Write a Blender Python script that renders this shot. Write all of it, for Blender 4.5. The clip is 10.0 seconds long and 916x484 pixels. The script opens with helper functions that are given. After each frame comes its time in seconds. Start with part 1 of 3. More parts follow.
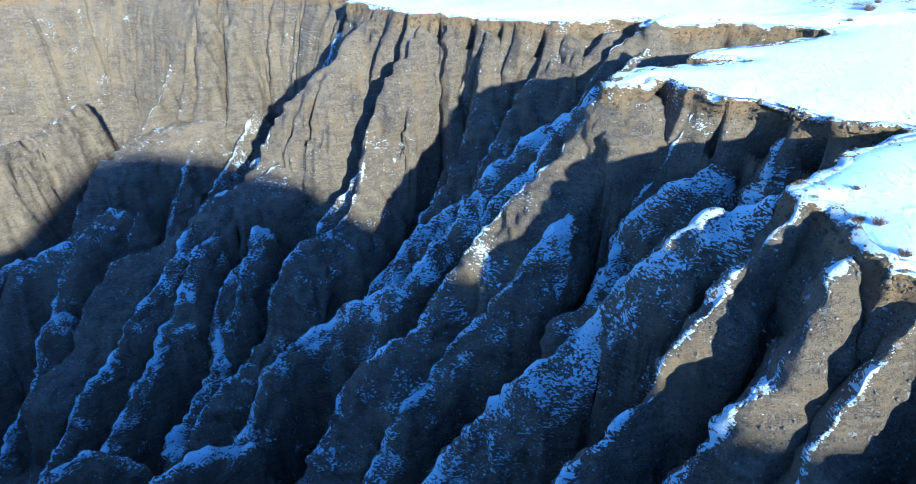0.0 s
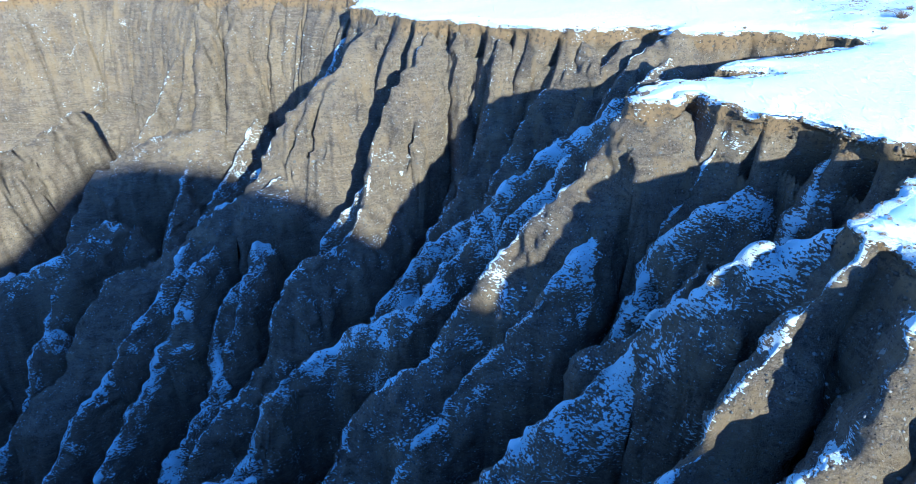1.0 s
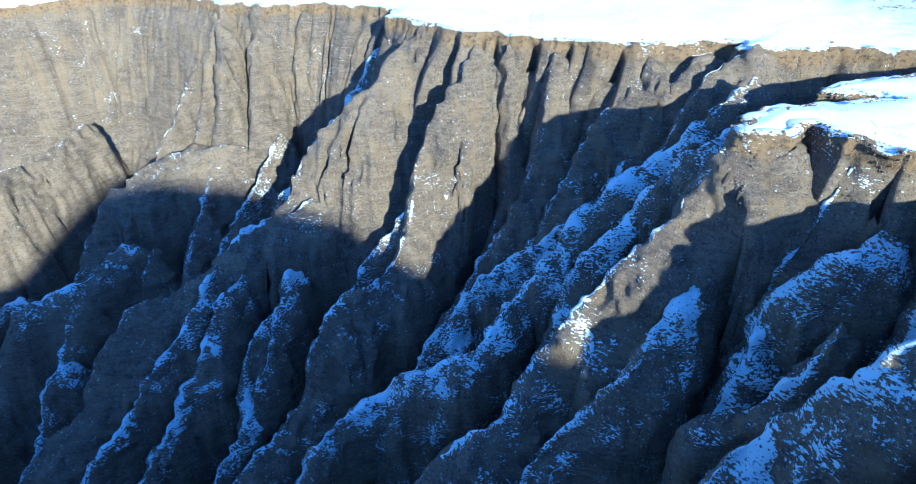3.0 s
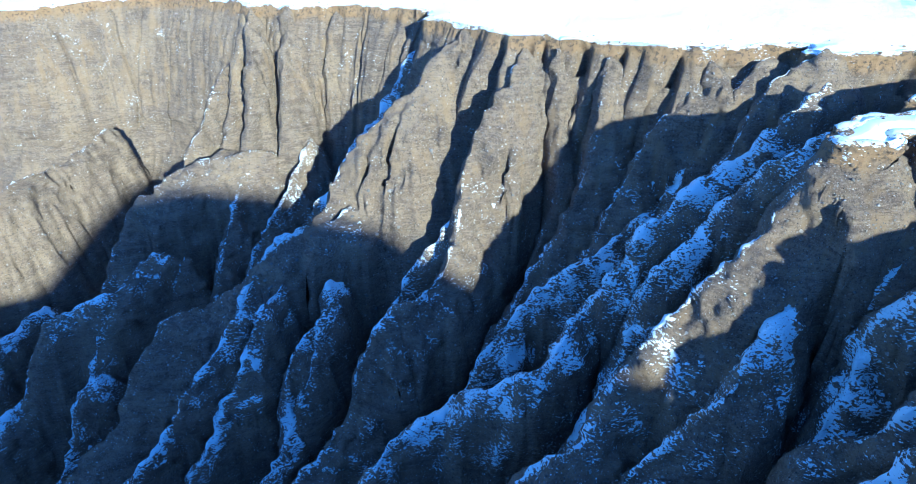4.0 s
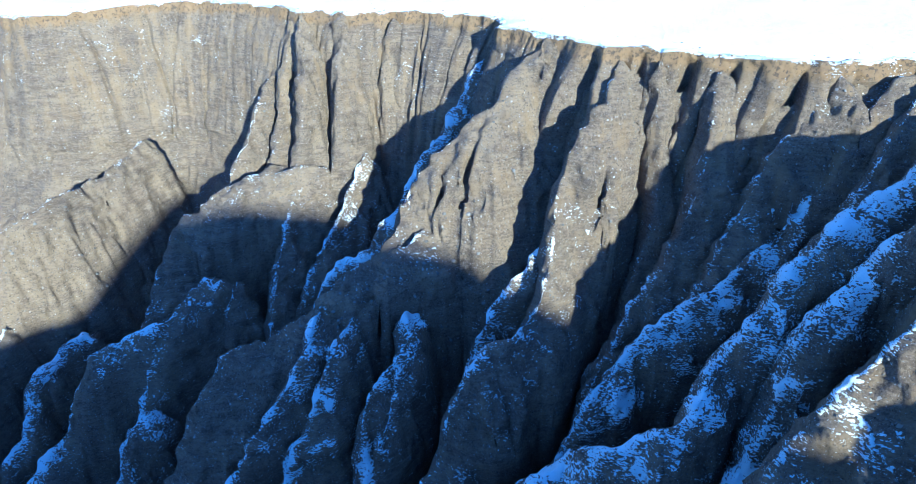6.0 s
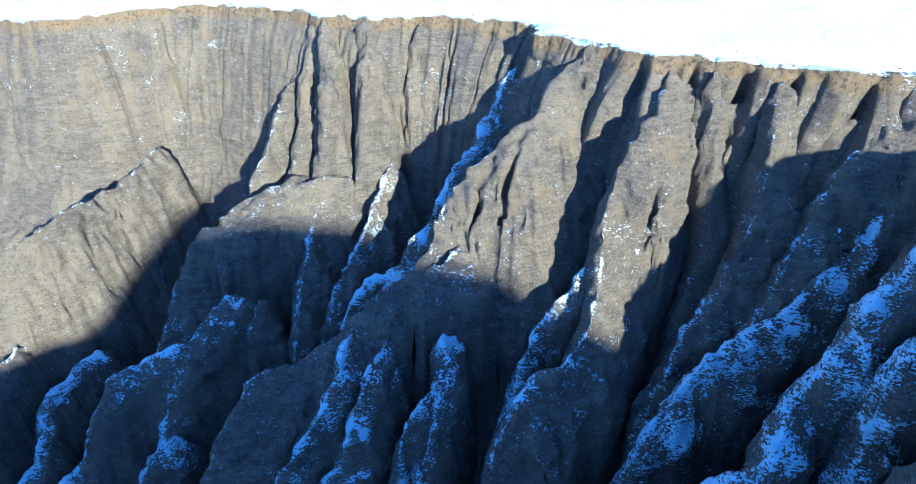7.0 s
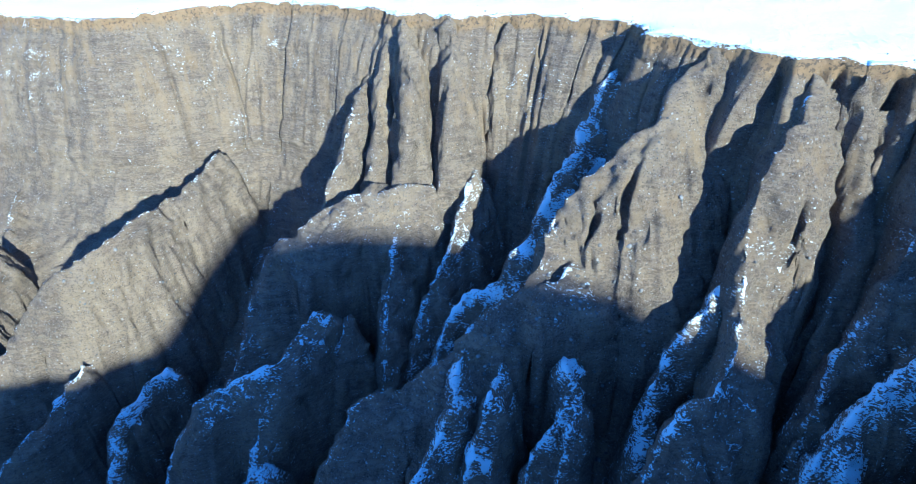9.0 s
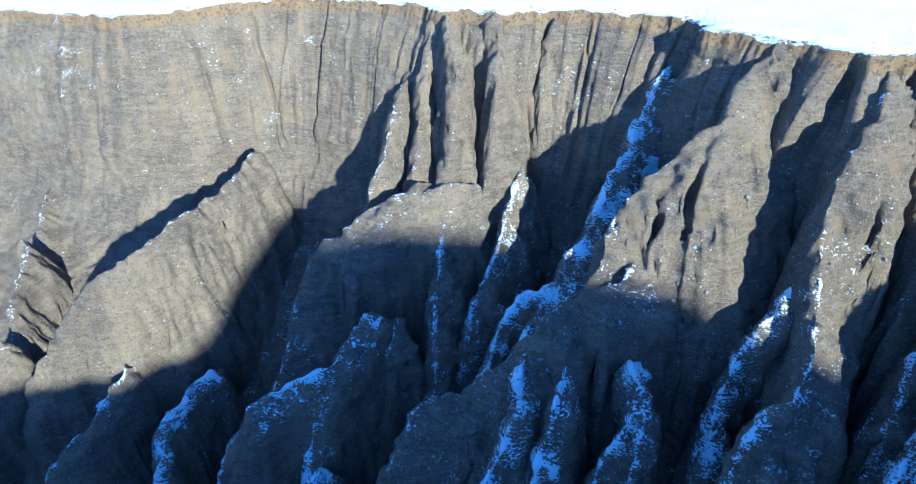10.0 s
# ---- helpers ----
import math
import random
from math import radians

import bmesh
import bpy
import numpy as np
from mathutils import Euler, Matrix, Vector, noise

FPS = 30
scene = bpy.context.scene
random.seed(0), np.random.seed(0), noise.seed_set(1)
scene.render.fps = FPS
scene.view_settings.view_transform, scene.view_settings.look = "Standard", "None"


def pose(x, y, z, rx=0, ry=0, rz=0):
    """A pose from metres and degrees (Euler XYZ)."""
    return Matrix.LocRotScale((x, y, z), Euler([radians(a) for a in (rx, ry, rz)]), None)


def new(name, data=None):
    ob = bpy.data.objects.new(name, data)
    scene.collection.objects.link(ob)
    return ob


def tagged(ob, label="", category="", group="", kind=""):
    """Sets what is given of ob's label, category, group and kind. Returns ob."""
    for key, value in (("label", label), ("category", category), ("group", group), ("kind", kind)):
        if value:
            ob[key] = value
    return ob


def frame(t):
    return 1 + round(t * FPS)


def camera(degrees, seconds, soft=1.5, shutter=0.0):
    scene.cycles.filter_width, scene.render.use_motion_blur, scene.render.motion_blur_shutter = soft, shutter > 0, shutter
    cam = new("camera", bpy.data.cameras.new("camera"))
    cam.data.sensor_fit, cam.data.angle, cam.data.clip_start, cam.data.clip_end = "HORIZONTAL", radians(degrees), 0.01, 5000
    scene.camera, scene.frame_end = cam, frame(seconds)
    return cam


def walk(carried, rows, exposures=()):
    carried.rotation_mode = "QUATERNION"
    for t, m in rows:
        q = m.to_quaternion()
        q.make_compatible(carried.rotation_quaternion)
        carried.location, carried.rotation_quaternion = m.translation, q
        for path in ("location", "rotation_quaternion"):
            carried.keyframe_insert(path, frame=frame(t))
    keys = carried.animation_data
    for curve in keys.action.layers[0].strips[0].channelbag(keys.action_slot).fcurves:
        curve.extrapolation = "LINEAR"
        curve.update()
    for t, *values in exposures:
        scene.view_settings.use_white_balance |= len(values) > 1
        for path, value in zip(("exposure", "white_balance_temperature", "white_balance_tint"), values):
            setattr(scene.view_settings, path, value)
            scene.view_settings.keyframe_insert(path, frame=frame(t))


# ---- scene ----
cam = camera(72.0, 10.0, soft=0.6)
PATH = [
    (0, 0, 0, 60, 59, -0, -0),
    (0.5, -0.373, 1.515, 59.956, 59.038, 0.021, 0.001),
    (1, -0.949, 3.09, 59.925, 59.063, 0.015, -0.021),
    (1.5, -1.654, 4.506, 59.888, 59.098, 0.032, -0.032),
    (2, -2.646, 5.975, 59.894, 59.072, 0.049, -0.063),
    (2.5, -3.779, 7.217, 59.854, 59.129, 0.025, -0.052),
    (4, -9.601, 10.23, 59.683, 59.107, 0.072, -0.158),
    (4.5, -11.755, 11.175, 59.66, 59.035, 0.066, -0.22),
    (5, -13.787, 12.397, 59.576, 59.063, 0.042, -0.258),
    (5.5, -15.449, 13.758, 59.525, 59.062, 0.024, -0.301),
    (7, -20.284, 18.48, 59.452, 58.978, -0.039, -0.474),
    (7.5, -22.131, 19.76, 59.39, 58.965, -0.038, -0.536),
    (8, -24.572, 20.821, 59.249, 58.994, -0.071, -0.612),
    (8.5, -26.893, 21.614, 59.114, 58.91, -0.06, -0.608),
    (9, -29.424, 22.269, 58.983, 58.62, -0.073, -0.666),
    (9.5, -31.656, 22.843, 58.911, 58.274, -0.003, -0.687),
    (10, -34.02, 23.327, 58.817, 58.261, 0.01, -0.722),
]
walk(cam, [(t, pose(*row)) for t, *row in PATH], [(0.0, 1.77, 4350, 0), (2.5, 1.90, 4350, 0), (4.5, 2.05, 4310, 0), (7.0, 2.02, 4260, 0), (10.0, 1.95, 4240, 0)])

# ---------------------------------------------------------------- light
SUN_WAY = Vector((-0.39, 0.921, -0.33)).normalized()      # the way the sunlight travels
world = bpy.data.worlds.new("winter_sky")
scene.world = world
world.use_nodes = True
wn = world.node_tree
sky = wn.nodes.new("ShaderNodeTexSky")
sky.sky_type, sky.sun_disc = "NISHITA", False
sky.sun_elevation = math.asin(-SUN_WAY.z)
sky.sun_rotation = math.atan2(-SUN_WAY.x, -SUN_WAY.y)
sky.altitude = 1800
sky.air_density, sky.dust_density, sky.ozone_density = 1.0, 0.0, 2.8
wn.nodes["Background"].inputs["Strength"].default_value = 0.106
clear_air = wn.nodes.new("ShaderNodeMix")
clear_air.data_type, clear_air.blend_type = "RGBA", "MULTIPLY"
clear_air.inputs[0].default_value, clear_air.inputs[7].default_value = 1.0, (1.02, 1.08, 1.34, 1.0)
wn.links.new(sky.outputs[0], clear_air.inputs[6])
wn.links.new(clear_air.outputs[2], wn.nodes["Background"].inputs["Color"])
sun = new("sun", bpy.data.lights.new("sun", "SUN"))
sun.data.energy, sun.data.angle, sun.data.color = 5.0, radians(0.9), (1.0, 0.84, 0.58)
sun.rotation_mode = "QUATERNION"
sun.rotation_quaternion = SUN_WAY.to_track_quat("-Z", "Y")

# ---------------------------------------------------------------- noise on arrays
def hash3(i, j, k, seed):
    h = (i * 374761393 + j * 668265263 + k * 2147483647 + seed * 1274126177) & 0xFFFFFFFF
    h = ((h ^ (h >> 13)) * 1274126177) & 0xFFFFFFFF
    h = ((h ^ (h >> 15)) * 2246822519) & 0xFFFFFFFF
    return ((h ^ (h >> 16)) & 0xFFFF) / 32767.5 - 1.0


def vnoise(x, y, z, seed):
    """Smooth value noise, -1 to 1, with lattice step 1."""
    i, j, k = np.floor(x).astype(np.int64), np.floor(y).astype(np.int64), np.floor(z).astype(np.int64)
    u, v, w = x - i, y - j, z - k
    u, v, w = (a * a * a * (a * (a * 6 - 15) + 10) for a in (u, v, w))
    total = 0.0
    for di in (0, 1):
        for dj in (0, 1):
            for dk in (0, 1):
                total = total + hash3(i + di, j + dj, k + dk, seed) * (u if di else 1 - u) * (v if dj else 1 - v) * (w if dk else 1 - w)
    return total


def vnoise2(x, y, seed):
    i, j = np.floor(x).astype(np.int64), np.floor(y).astype(np.int64)
    u, v = x - i, y - j
    u, v = (a * a * a * (a * (a * 6 - 15) + 10) for a in (u, v))
    total = 0.0
    for di in (0, 1):
        for dj in (0, 1):
            total = total + hash3(i + di, j + dj, 0 * i, seed) * (u if di else 1 - u) * (v if dj else 1 - v)
    return total


def fbm2(x, y, step, seed, octaves=3):
    return sum(0.5 ** o * vnoise2(x * 2 ** o / step + 17.3 * o, y * 2 ** o / step - 9.1 * o, seed + o) for o in range(octaves))


# ---------------------------------------------------------------- plan of the canyon
def chaikin(points, times=2, closed=False):
    p = np.array(points, float)
    for _ in range(times):
        q = np.roll(p, -1, 0) if closed else p[1:]
        a = p if closed else p[:-1]
        mid = np.stack([0.75 * a + 0.25 * q, 0.25 * a + 0.75 * q], 1).reshape(-1, p.shape[1])
        p = mid if closed else np.vstack([p[:1], mid, p[-1:]])
    return p


def plateau_z(x, y):
    return PLANE_Z + PLANE_X * x + PLANE_Y * y


PLANE_Z, PLANE_X, PLANE_Y = 48.07, 0.0525, -0.0107

# the edge of the snowy plateau, from the far left round to the start; behind it an unseen bank, added to block skylight
RIM = chaikin([
    (-150, 118), (-110, 112), (-91, 107.5), (-80.3, 101.6), (-73, 98.5), (-69.5, 98), (-64, 100.5), (-58, 103), (-51, 103), (-45.5, 99.5), (-40.5, 97),
    (-38.3, 95.2), (-36, 92.6), (-35, 90.6), (-31.6, 90), (-28, 87.8), (-23, 87.6), (-17.8, 84.9), (-13.2, 81.8), (-12.2, 79), (-13.2, 76.8), (-10.5, 74.6),
    (-9.3, 72.5), (-7.2, 70.3), (-5.2, 66.6), (-3.1, 66), (1.3, 64.2), (4.5, 61.5), (8.1, 59.2), (12, 58.9), (17.2, 58.8), (15.5, 56.6), (17.2, 55.7),
    (20.4, 54.8), (23.1, 54.9), (26.5, 53.2), (29.5, 50.2), (26.3, 49)], 1)
RIM = np.vstack([RIM, chaikin([
    (26.3, 49), (22.3, 47.6), (19.6, 47.3), (17.8, 46.8), (16.2, 45.6), (20.2, 43.9), (17, 43.2), (12.7, 43.7), (10.4, 41.9), (8.8, 39.8), (10.5, 38.7), (12.1, 39.0), (12.9, 40.2), (13.7, 38.7),
    (14.6, 37.2), (15.6, 35.2), (17.5, 35.7), (17.8, 33.9), (19, 32.4), (19.6, 30.6), (23.1, 29.6), (20, 28.5), (17.8, 27.4), (16.5, 25.9), (15.6, 25),
    (13.6, 24.1), (13.9, 22.7), (14.9, 21.8), (14.4, 20.2), (14.2, 18.9), (14.9, 17.3), (18.5, 15.5), (21, 10), (22, 3), (20, -3), (8, -6), (-10, -9), (-30, -18),
    (-55, -28), (-85, -32), (-120, -28), (-160, -5)], 1)[1:]])

# crest lines of the spurs: (x, y, z) along the crest, steepness on its left and right looking down the crest, snow
SPURS = {
    "a": ([(12, 40.1, 47.9), (9, 39.9, 47.1), (8.3, 39.7, 44.7), (5.9, 38.8, 42.3), (3.6, 38.2, 40.7), (1.5, 37.6, 37.9), (0, 37.3, 35.6), (-1.5, 35.8, 33.9), (-3.1, 33.9, 32.4), (-6.3, 33.7, 30.9), (-8, 32.5, 28.7), (-10.9, 29.8, 22.8)], 0.71, 2.6, 0.06),
    "ac": ([(14.6, 37.4, 47.4), (13.4, 36.7, 45), (12, 35.9, 42.2), (10.4, 35, 39.4), (8.6, 33.6, 35.5)], 1.5, 2, 0.1),
    "cd": ([(18.4, 33.4, 47.6), (17.5, 32.6, 45.6), (16.3, 31.7, 42.8), (14.6, 30.4, 39)], 1.5, 2, 0.24),
    "b": ([(7.7, 38.9, 42.7), (7.4, 37.3, 41.2), (6.9, 35.6, 40.1), (4.2, 32.7, 38.9), (1.4, 33, 34.8), (-0.8, 32, 32.5), (-2.4, 30.9, 30.8), (-5.8, 28.3, 24.9)], 2.2, 2, 0.3),
    "c": ([(15.2, 34.9, 44.4), (14, 34.2, 44.1), (12.6, 34.3, 43.3), (11.4, 34.2, 42.5), (10.1, 34.1, 40.3), (8.9, 32.6, 38.3), (6.2, 29.4, 32.9)], 1, 2, 0.36),
    "d": ([(14.5, 24.1, 48.2), (12.8, 25.3, 46.3), (11, 25.6, 46.2), (10, 25.6, 44.4), (8.6, 26, 41.6), (7.8, 26.7, 39.7), (6.1, 26.3, 38.4), (5, 25.9, 37.3), (3, 25.7, 35.6), (0, 25.2, 32), (-4.9, 22.7, 25.9)], 1, 2, 0.44),
    "e": ([(14, 22.7, 48.4), (12.3, 22.0, 47.0), (11.3, 21.1, 45.6), (10.4, 20.1, 44.2), (9.6, 19.7, 43.4), (8.2, 19.4, 42.1), (7.4, 18.8, 40.8), (5.3, 17.9, 38.7), (1.1, 15.8, 32.9)], 2.4, 1.6, 0.16),
    "f": ([(14.5, 19.7, 48.3), (13, 18, 47), (12, 17.1, 45.4), (11, 16.8, 43.8), (10, 16.4, 42.6), (9.3, 16.3, 40.4), (6.1, 14.3, 35.9)], 1.6, 2, 0.17),
    "g": ([(16, 16.8, 48.2), (14.3, 15.8, 46.6), (12.9, 15.1, 44.5), (11.1, 13.9, 41.9), (8.1, 11.8, 36.9)], 2.2, 2, 0.17),
    "h": ([(18.4, 14.4, 48), (16, 13, 45.6), (13.5, 11.4, 42), (10, 9, 37)], 2.2, 2, 0.17),
    "s": ([(12, 44.3, 46.5), (8.3, 43.7, 44.2), (7.3, 44.3, 42.4), (6.1, 44.6, 40.3), (2.7, 42.7, 38.5), (1.6, 42.1, 36.6), (0.7, 40.8, 33.6), (-1.8, 37.9, 28.9)], 0.8, 1.6, 0.4),
    "t": ([(15.1, 51.8, 46.8), (10.5, 49.4, 44.1), (8.9, 49.5, 42), (3.3, 46.7, 40.3), (1.1, 44.9, 37), (-1.4, 44.5, 33.6), (-2.7, 42, 33.5), (-4.5, 40.9, 31.8), (-7.8, 40.9, 30), (-10.4, 42.2, 28), (-12, 42.2, 25.5), (-14.6, 42.4, 23.4), (-17, 42, 19)], 1.1, 1.6, 0.42),
    "ua": ([(-0.9, 64.4, 46.4), (-0.6, 63.2, 43.5), (-0.4, 61.6, 39.5), (-0.9, 60.4, 35.5), (-2.1, 59, 31.5)], 1.6, 2.6, -0.3),
    "u": ([(3, 62.1, 46.5), (2.4, 60.3, 43), (1.6, 58.4, 39.9), (0.6, 56.8, 37.9), (-1.2, 55.6, 33), (-4.1, 54, 29.9), (-6.2, 51.4, 27)], 1.2, 2.4, 0.08),
    "uc": ([(9.8, 58.4, 46.6), (7.5, 57.6, 43.8), (4.9, 57.1, 41), (4.2, 55.9, 39.3), (2, 54, 35.5), (0, 52.5, 32.4)], 1.3, 2.4, 0.06),
    "ud": ([(14.2, 57.9, 47.2), (12.7, 57.6, 46.4), (10, 56.2, 43.7), (8, 54.5, 40.2), (6, 53, 37)], 1.3, 2.4, -0.1),
    "ue": ([(17, 55.8, 48.3), (14.8, 55.5, 47.3), (13, 55.2, 46.1), (11, 53.2, 43), (8.5, 51.7, 40)], 1.1, 2.2, 0),
    "c2": ([(11.8, 30.6, 42.4), (9.8, 29.2, 40.6), (8.6, 28.8, 39.6), (7, 29.6, 37.5)], 1.5, 2, 0.12),
    "w5": ([(-9.9, 59.3, 32.8), (-11.6, 58.2, 31.5), (-13.3, 57, 29.8), (-15, 55.3, 26.5), (-16.6, 52, 22)], 1.5, 2, 0.36),
    "panel": ([(-29.5, 88, 45.2), (-29.3, 83.2, 40.4), (-29.4, 81.6, 36.5), (-30, 80.6, 32), (-31, 79.5, 28)], 2.6, 1.6, -0.6),
    "panel2": ([(-34.2, 89.2, 45), (-33.6, 85.2, 42.3), (-34, 82.2, 36), (-34.6, 80.6, 31), (-36, 79, 28)], 2.6, 1.6, -0.6),
    "panel3": ([(-38.3, 91.5, 38.4), (-39.6, 89.3, 36.8), (-40.3, 87.6, 35.5), (-41.3, 82.5, 31.5), (-43, 78, 27)], 2.6, 1.6, -0.3),
    "panel5": ([(-36.2, 91.4, 43.6), (-36.8, 88.6, 39.8), (-37.2, 86, 35.6), (-37.8, 82.6, 31)], 2.6, 1.6, -0.5),
    "panel4": ([(-23.8, 87.0, 45.3), (-24.6, 85.6, 42.6), (-24.2, 84.2, 36), (-24, 83, 31), (-25, 80, 26)], 2.6, 1.6, -0.5),
    "u2": ([(8.1, 54.8, 39.9), (2.1, 51.7, 34.4), (-2.7, 50.1, 31.9), (-4.2, 49.7, 30.6), (-7.7, 47.6, 27.3), (-10.8, 45.4, 21.8)], 1.4, 2, 0.44),
    "v": ([(-3.7, 66.2, 46.4), (-4.9, 64, 44), (-7.3, 61.6, 41.2), (-9, 59.3, 37), (-9.6, 56.8, 33), (-10.5, 54.9, 32.1), (-10.9, 53.1, 30.7), (-12.7, 51.8, 29.8), (-15.3, 49.9, 28.9), (-17.1, 48.4, 26.5), (-18, 47.2, 21.6), (-19.7, 45.6, 19.8), (-22.3, 43.4, 17.4), (-24.1, 41.8, 15.9), (-26.5, 39, 11)], 1.1, 2, 0),
    "w": ([(-8.5, 72.6, 46.9), (-10.7, 72, 44.9), (-12.9, 69, 42.4), (-15.3, 67.8, 40.6), (-17.2, 67.5, 38.4), (-21, 66.6, 34.4), (-22.5, 64.6, 31.4)], 0.8, 2.6, -0.35),
    "wl": ([(-19.5, 64.2, 31.6), (-21, 62.4, 31.2), (-25, 63.1, 28.8), (-27.8, 60.3, 28.2), (-29.2, 59.3, 26.2), (-32, 58.6, 24.4), (-35.3, 58, 23.7), (-36.9, 56.8, 23.2), (-38.1, 54.5, 21.8), (-41.2, 50.2, 15.7)], 0.4, 2.6, -0.5),
    "w2": ([(-20.9, 57.2, 27.5), (-20.8, 55.2, 26.9), (-22, 53.3, 25), (-23.9, 52.1, 23.8), (-24.6, 50.9, 22.3), (-24.2, 49.2, 18.6), (-24.3, 47.6, 17.4), (-26.1, 46.6, 14), (-28.5, 43, 11)], 1.5, 2, 0.32),
    "w3": ([(-28.5, 58.7, 27.2), (-28.9, 57.3, 26.2), (-29.7, 54.2, 24.4), (-31.5, 51.9, 22.3), (-32.8, 50.1, 20.9), (-34.3, 49.6, 17.4), (-35.6, 47.7, 16.6), (-37, 46.6, 16), (-38.6, 44.4, 12), (-41.1, 42, 8)], 1.5, 2, 0.2),
    "w4": ([(-25.4, 58, 26.9), (-26.2, 56, 26.7), (-26.9, 54.5, 26.4), (-27.9, 52.2, 23.2), (-29.1, 50.3, 20.5), (-30.4, 49.7, 20.2), (-30.4, 48.6, 18.2), (-31.7, 47, 16.4), (-33.2, 43.8, 13.5), (-35, 39.8, 8.7)], 1.5, 2, 0.24),
    "o": ([(-13.8, 79.9, 42.9), (-16.9, 78.2, 38.1), (-19.5, 73.4, 35), (-23, 68.6, 31), (-25.4, 66.5, 27.4), (-29.2, 62.4, 23.8)], 0.7, 2, 0.27),
    "n": ([(-26.8, 80.8, 31.8), (-27.7, 78.5, 29.6), (-29, 75.3, 27.6), (-31.2, 71.2, 24.8), (-33.2, 67.4, 20.3)], 2, 2, 0.19),
    "y": ([(-37.6, 80, 30.6), (-39.2, 78.5, 30.2), (-41.6, 76.8, 29.5), (-45.1, 75.8, 27.5), (-47.9, 75.1, 25), (-49.4, 70.1, 19.7), (-50.4, 67, 17)], 0.42, 2, -0.45),
    "yb": ([(-32.5, 80.2, 30.6), (-36, 79.2, 30.3), (-39.4, 78.2, 29.9)], 1, 1.2, -0.3),
    "y2": ([(-41.9, 66.7, 24.8), (-42.6, 64.3, 24.1), (-44.5, 61.7, 22.9), (-48, 60.8, 21.7), (-49.5, 59.7, 21.3), (-51.3, 59.1, 19.8), (-53.3, 58.8, 15.2), (-54.2, 57.6, 12.8), (-55.4, 54.8, 12.1), (-58, 51, 8)], 0.85, 2, 0),
    "y3": ([(-44.9, 61.2, 22.4), (-45.2, 58.8, 20), (-45.4, 57.4, 17), (-46.4, 54, 12)], 1.5, 2, 0.2),
    "y4": ([(-39, 67.1, 23.8), (-39.4, 65.9, 22.6), (-39.9, 64.3, 19.6), (-40.6, 62.5, 16)], 2.4, 3, 0),
    "z": ([(-56.7, 92.7, 29.2), (-57.7, 89.3, 28.4), (-60.4, 82.6, 27.1), (-62.1, 75.9, 27.8), (-65.2, 73.2, 26.1), (-67, 72.5, 25.2), (-70.8, 73, 21.8), (-72.7, 71.6, 19), (-75.8, 69.8, 14.6)], 2.2, 3, -0.5),
    "z2": ([(-65.5, 68.8, 16.6), (-66, 67.4, 16), (-66.9, 64, 14.4), (-68.6, 62.1, 13.6), (-71.6, 58.5, 8.6)], 1.5, 2, -0.2),
    "z3": ([(-58.2, 70, 15.5), (-58.5, 69.2, 15.1), (-59, 67.8, 14.6), (-60.5, 65.3, 14.4), (-61.2, 64.2, 13.1), (-60.6, 61.7, 10.5), (-62.4, 59, 7.2)], 1.5, 2, 0.22),
    "q": ([(-86.5, 97, 21.5), (-85.5, 93.5, 20.2), (-84.5, 90, 18), (-83.5, 86, 14.5)], 1.8, 1.5, -0.5),
    "q2": ([(-84.5, 87, 20), (-82.6, 84.4, 19.5), (-82, 80, 18.2), (-81, 76, 16), (-80.5, 72, 12)], 1.8, 2, -0.4),
    "q3": ([(-79.5, 72.5, 17), (-81.5, 68.5, 15), (-84, 65, 11)], 1.8, 2, -0.2),
    "y5": ([(-44.4, 56.8, 16.3), (-45.1, 56.2, 16.3), (-47, 55.3, 15.4), (-48.2, 54.2, 10), (-49, 52, 8.1), (-50.5, 48, 4)], 1.5, 1.6, 0.36),
    "yr": ([(-34.6, 77, 28), (-35.2, 73, 25.4), (-35.5, 69.8, 23), (-35.4, 66.3, 20.5), (-35.6, 63, 17.5)], 1.6, 1.6, -0.2),
    "w6": ([(-20.8, 54.4, 26.3), (-21.4, 52.6, 25.3), (-21.8, 51.7, 24.5), (-23, 50, 21)], 1.5, 2, 0.26),
    "t2": ([(-10.3, 41.7, 27.6), (-12.6, 41, 26.2), (-14.1, 39.6, 25.7), (-15.6, 37.9, 25), (-17.2, 38.2, 20.5), (-19.7, 35.5, 16)], 1.5, 1.6, 0.4),
    "o2": ([(-25.3, 66.9, 27.7), (-27, 66.7, 26.9), (-28.4, 66.5, 26.2), (-30.3, 65, 23.5), (-31.6, 62.6, 20)], 0.9, 2, 0.34),
    "k": ([(-15.5, 32.5, 22.5), (-17.5, 31, 23.8), (-19.3, 29.2, 25.2), (-22, 27.3, 23.5), (-26, 25, 21)], 1.4, 2, 0.2),
    "k2": ([(-24, 31.5, 22.5), (-26.2, 30.4, 24), (-27.8, 29.4, 24.6), (-31, 27.5, 21), (-36, 24, 18)], 1.4, 2, 0.15),
}

LOW_SPURS = set("k k2 t2 o2 w5 w6 y5 w2 w3 w4 y2 y3 z2 z3 t s u2 b c d c2 e f g h ac cd".split())

